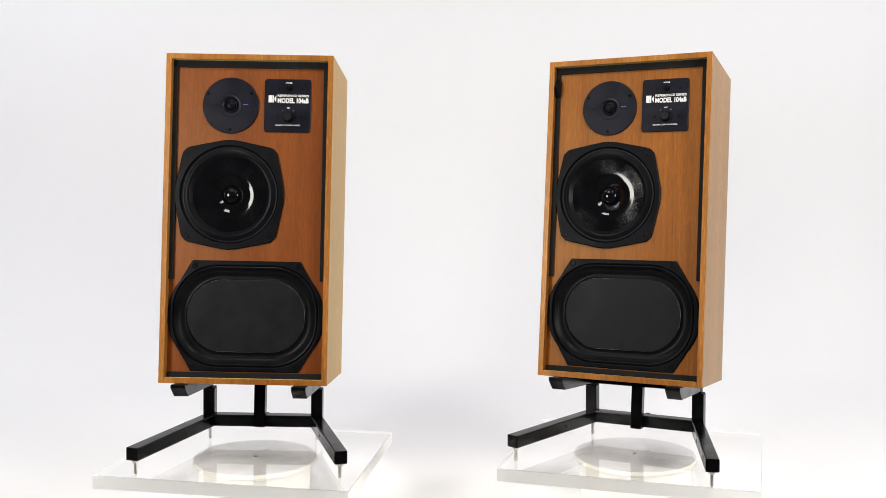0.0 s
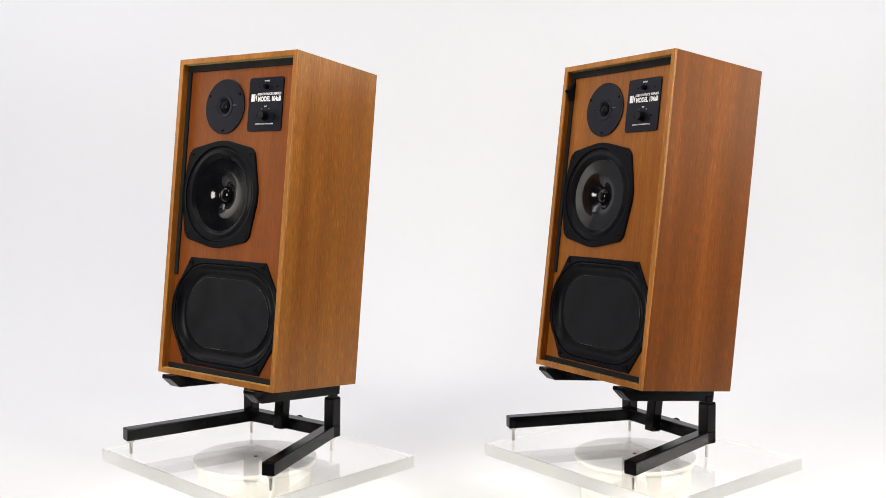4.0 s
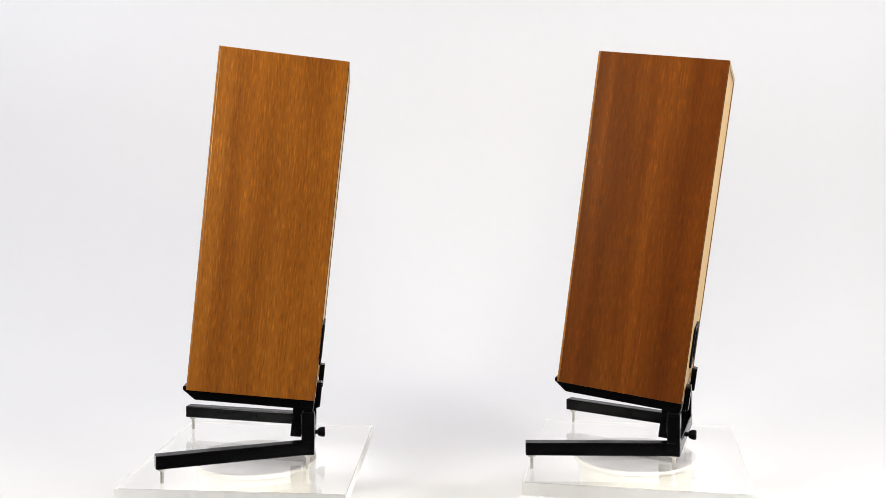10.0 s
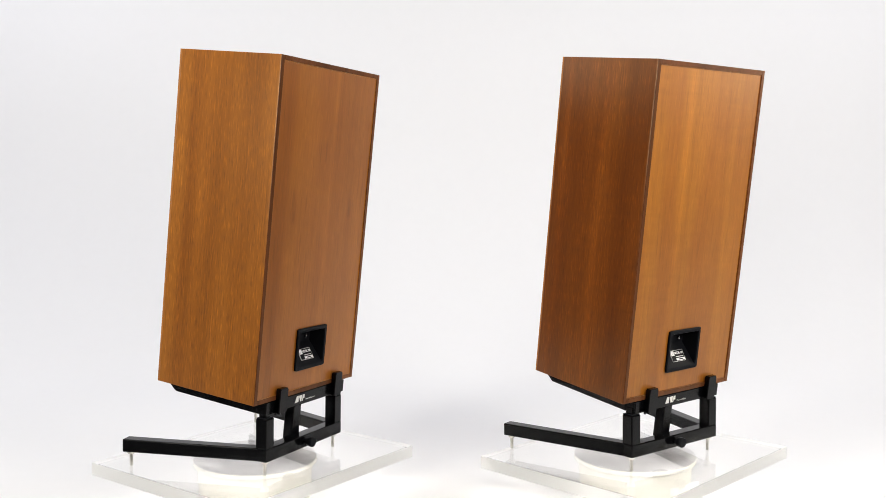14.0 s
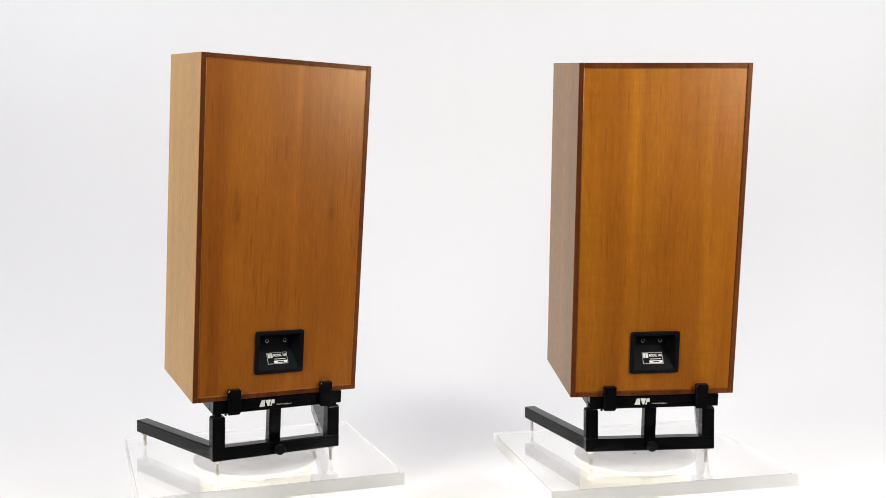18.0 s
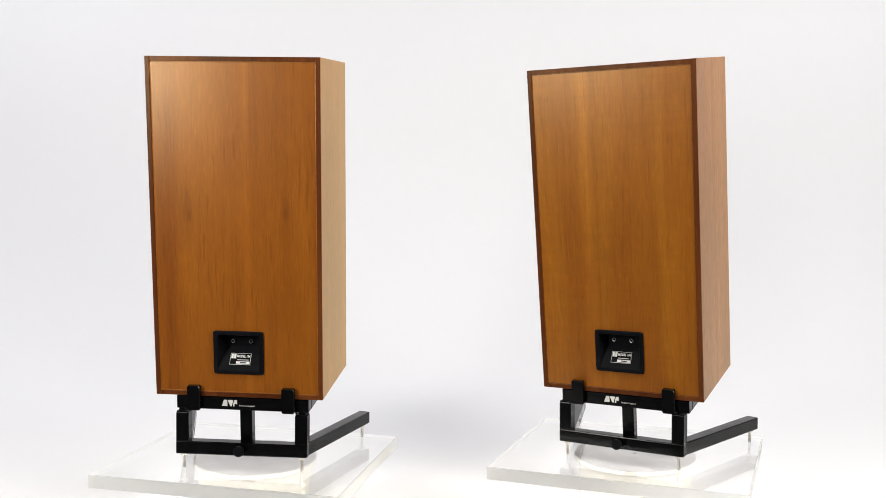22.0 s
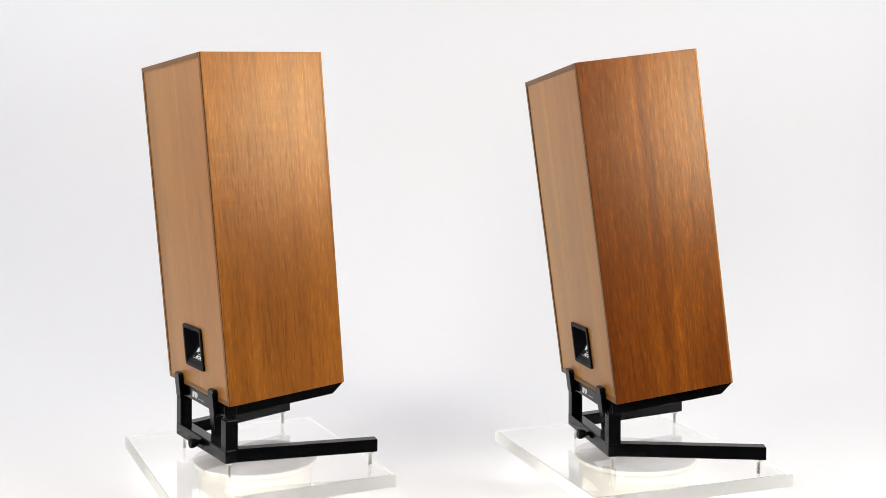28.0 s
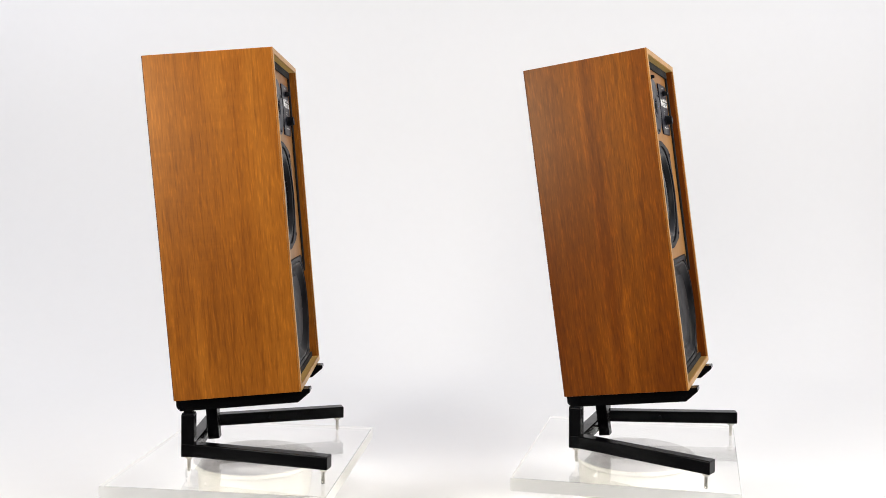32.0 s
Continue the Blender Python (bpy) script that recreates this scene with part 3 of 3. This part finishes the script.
def build_control(sp):
    cx, cz, hw, hh = 0.0722, 0.5408, 0.0452, 0.0520
    m = facing(FRONT, cx, B, cz)
    pan = part("control_panel", outline_rings([(rounded(hw, hh, 0.005), 0.0002), (rounded(hw, hh, 0.005), 0.0022), (rounded(hw - 0.001, hh - 0.001, 0.0045), 0.0030), (None, 0.0030)], m, angles_for(72, [(hw, hh), (-hw, hh), (hw, -hh), (-hw, -hh)])), PLATE, sp, "navy-black control panel")
    top = 0.0032
    fuse = part("fuse_cap", lathe([(0.0052, 0.0028), (0.0052, 0.0080), (0.0045, 0.0092), (0.0040, 0.0120), (0.0030, 0.0128), (0, 0.0128)], m @ Matrix.Translation((0.0018, 0.0335, 0)), 24), PLASTIC, pan, "", True)
    kn = part("control_knob", lathe([(0.0105, 0.0029), (0.0105, 0.0040), (0.0092, 0.0052), (0.0086, 0.0155), (0.0080, 0.0164), (0.0076, 0.0161)], m @ Matrix.Translation((0.0020, -0.0225, 0)), 32), PLASTIC, pan, "black control knob", True)
    part("cap", lathe([(0.0076, 0.0160), (0, 0.0161)], m @ Matrix.Translation((0.0020, -0.0225, 0)), 32), CAP, kn, "satin cap")
    for dx, dz in ((-0.009, -0.009), (0.0115, -0.009)):
        part("scale_dot", lathe([(0.0007, 0.0030), (0.0007, 0.0033), (0, 0.0033)], m @ Matrix.Translation((dx, dz, 0)), 8), PRINT, pan)
    for dx in (-0.020, 0.026):
        part("rivet", lathe([(0.0022, 0.0030), (0.0020, 0.0036), (0, 0.0038)], m @ Matrix.Translation((dx, -0.0215, 0)), 14), PLASTIC, pan)
        part("rivet", lathe([(0.0022, 0.0030), (0.0020, 0.0036), (0, 0.0038)], m @ Matrix.Translation((dx + 0.002, 0.033, 0)), 14), PLASTIC, pan)

    def words(body, size, width, dx, dz, bold=0.0):
        text_mesh(body, size, width, m @ Matrix.Translation((dx, dz, top)), PRINT, pan, "lettering", bold)
    words("HF FUSE", 0.0036, 0.0125, 0.0018, 0.0445, 0.00012)
    words("REFERENCE SERIES", 0.0062, 0.0605, 0.0105, 0.0193, 0.00015)
    words("MODEL 104aB", 0.0128, 0.0605, 0.0105, 0.0095, 0.00055)
    words("REF", 0.0034, 0.0060, 0.0018, -0.0045, 0.00012)
    words("ACOUSTIC CONTOUR CONTROL", 0.0035, 0.0480, 0.0010, -0.0382, 0.0001)
    part("printed_mark", box((-0.0372, 0.0060, top), (-0.0305, 0.0200, top + 0.0003), 0, m), PRINT, pan)
    bm = bmesh.new()
    for pts in (((-0.0298, 0.0060), (-0.0272, 0.0060), (-0.0272, 0.0200), (-0.0298, 0.0200)), ((-0.0264, 0.0130), (-0.0222, 0.0060), (-0.0222, 0.0200))):
        lo = [bm.verts.new(m @ Vector((u, v, top))) for u, v in pts]
        hi = [bm.verts.new(m @ Vector((u, v, top + 0.0003))) for u, v in pts]
        bm.faces.new(hi)
        bridge(bm, [lo, hi])
    part("printed_mark", bm, PRINT, pan)


def build_midrange(sp):
    x, z = MID
    m = facing(FRONT, x, B, z)
    sq = cornered_round(0.1066, 0.1275, 0.1228)
    drv = part("midrange_driver", outline_rings([(grown(sq, 0.0004), 0.0002), (sq, 0.0035), (grown(sq, -0.0015), 0.0048), (circle(0.0968), 0.0052), (circle(0.0955), 0.0046), (circle(0.0950), 0.0010)], m, angles_for(128)), PLASTIC, sp, "black driver frame with blunt corners", True)
    part("surround", lathe([(0.0951, 0.0006), (0.0947, 0.0020), (0.0930, 0.0027), (0.0905, 0.0022), (0.0885, 0.0026), (0.0855, 0.0040), (0.0820, 0.0046), (0.0785, 0.0036), (0.0755, 0.0008), (0.0735, -0.0016), (0.0722, -0.0030)], m, 96), RUBBER, drv, "black rubber surround", True)
    # flared cone: nearly flat at the rim, steeper towards the neck
    prof, depth, n = [], -0.0028, 24
    for i in range(n + 1):
        k = i / n
        prof.append((0.0725 - 0.0555 * k, depth))
        t = min(1.0, max(0.0, (k - 0.30) / 0.70))
        depth -= 0.0555 / n * (0.05 + 0.62 * t * t * (3 - 2 * t))
    neck = prof[-1][1]
    part("cone", lathe(prof + [(0.0165, neck - 0.0015)], m, 96), CONE, drv, "glossy black cone", True)
    part("dust_cap", lathe([(0.0168, neck), (0.0160, neck + 0.0028), (0.0135, neck + 0.0058), (0.0095, neck + 0.0080), (0.005, neck + 0.0092), (0, neck + 0.0096)], m, 48), CONE, drv, "glossy dust cap", True)
    for dx, dz in ((-0.0805, 0.0800), (0.0805, 0.0800), (-0.0800, -0.0808), (0.0800, -0.0800)):
        screw(drv, x + dx, B - 0.0046, z + dz, 0.0040)


def build_bass(sp):
    x, z = BASS
    m = facing(FRONT, x, B, z)
    fr = oval_frame(0.1515, 0.1070, 0.1045)
    ang = angles_for(160, [(sx * 0.1045, sy * 0.107) for sx in (-1, 1) for sy in (-1, 1)])
    inn = rounded(0.1400, 0.0975, 0.0860)
    drv = part("bass_radiator", outline_rings([(grown(fr, 0.0004), 0.0002), (fr, 0.0030), (grown(fr, -0.0015), 0.0042), (grown(inn, 0.0025), 0.0046), (grown(inn, 0.0010), 0.0040), (inn, 0.0010)], m, ang), PLASTIC, sp, "oval black bass frame", True)
    pis = rounded(0.1150, 0.0705, 0.0690)

    def between(k):
        return lambda a: inn(a) * (1 - k) + pis(a) * k
    part("surround", outline_rings([(grown(inn, 0.0004), 0.0010), (between(0.05), 0.0032), (between(0.11), 0.0040), (between(0.18), 0.0034), (between(0.26), 0.0008), (between(0.38), -0.0028), (between(0.55), -0.0062), (between(0.72), -0.0078), (between(0.87), -0.0076), (between(0.96), -0.0064), (pis, -0.0055)], m, ang), RUBBER, drv, "black rubber surround", True)
    part("diaphragm", outline_rings([(grown(pis, 0.0004), -0.0062), (grown(pis, -0.0004), -0.0046), (grown(pis, -0.0014), -0.0042), (None, -0.0042)], m, ang), PISTON, drv, "flat black diaphragm")
    # uneven pale line of glue round the diaphragm
    rng = random.Random(5)
    bm = bmesh.new()
    rings = [[], []]
    for a in angles_for(220):
        w = max(0.00005, 0.0007 * rng.random() * (0.35 + 0.65 * math.sin(a * 3.0 + 1.0)))
        for ring, d in zip(rings, (0.0, w)):
            ring.append(bm.verts.new(m @ Vector(((pis(a) - 0.0006 - d) * math.cos(a), (pis(a) - 0.0006 - d) * math.sin(a), -0.0039))))
    bridge(bm, rings)
    part("glue_line", bm, GLUE, drv, "thin pale glue line")
    for dx, dz in ((-0.1005, 0.0975), (0.0985, 0.0980), (-0.1010, -0.0975), (0.0985, -0.0965)):
        part("screw_boss", lathe([(0.0068, 0.0040), (0.0064, 0.0052), (0.0050, 0.0054), (0.0046, 0.0040), (0, 0.0040)], m @ Matrix.Translation((dx, dz, 0)), 20), PLASTIC, drv, "", True)
        screw(drv, x + dx, B - 0.0041, z + dz, 0.0032)


# ---- the two sets ----
SETS = (
    # place of the axis, its lean about x and y, turn at the start, turn each second, tilt and place of the box, place and turn of the stand and of the plate
    dict(at=(-0.3831, 1.8799, PLATE_TOP), lean=(0.244, 0.984), start=-0.695, rate=-8.3666, tilt=5.252, box=(-0.0029, -0.1125, 0.1655), side=-0.075, stand_at=(-0.0061, 0.1085, 1.04), plate_at=(-0.001, 0.008, -7.0), rod=0.007, tab=False,
         wood=(GOLD, GOLD_OPEN, GOLD_FRONT, GOLD_BACK), label="golden teak loudspeaker with exposed black drivers on its stand", stand="black steel tilting stand with spiked feet on clear plate"),
    dict(at=(0.3984, 1.9048, PLATE_TOP), lean=(0.269, -0.683), start=-25.286, rate=-8.3397, tilt=7.296, box=(-0.0039, -0.1300, 0.1694), side=0.039, stand_at=(-0.0016, 0.0916, -1.31), plate_at=(0.004, 0.006, 6.7), rod=0.014, tab=True,
         wood=(RED, RED_STRIPED, RED_FRONT, RED_BACK), label="reddish teak loudspeaker with exposed black drivers on its stand", stand="black steel stand tilted further back, on clear plate"),
)
MOVING = []
for s in SETS:
    axis = Matrix.Translation(s["at"]) @ pose(0, 0, 0, s["lean"][0], s["lean"][1], 0)
    table, disc, seat = build_turntable()
    table.matrix_basis = axis @ Matrix.Translation((0, 0, -PLATE_TOP))
    box_at = pose(*s["box"], -s["tilt"], s["side"], 0)
    x, y, turn = s["stand_at"]
    stand_at = pose(x, y, 0, 0, 0, turn)
    x, y, turn = s["plate_at"]
    plate_at = pose(x, y, 0, 0, 0, turn)
    plate = build_plate()
    stand = build_stand(stand_at, box_at, s["rod"], s["stand"])
    speaker = build_speaker(*s["wood"], s["label"], s["tab"])
    MOVING += [(disc, Matrix.Identity(4), s, seat), (plate, axis, s, plate_at), (stand, axis, s, stand_at), (speaker, axis, s, box_at)]


def motions():
    for ob, axis, s, own in MOVING:
        rows = []
        for k in range(33):
            rows.append((float(k), axis @ pose(0, 0, 0, 0, 0, s["start"] + s["rate"] * k) @ own))
        walk(ob, rows)


motions()
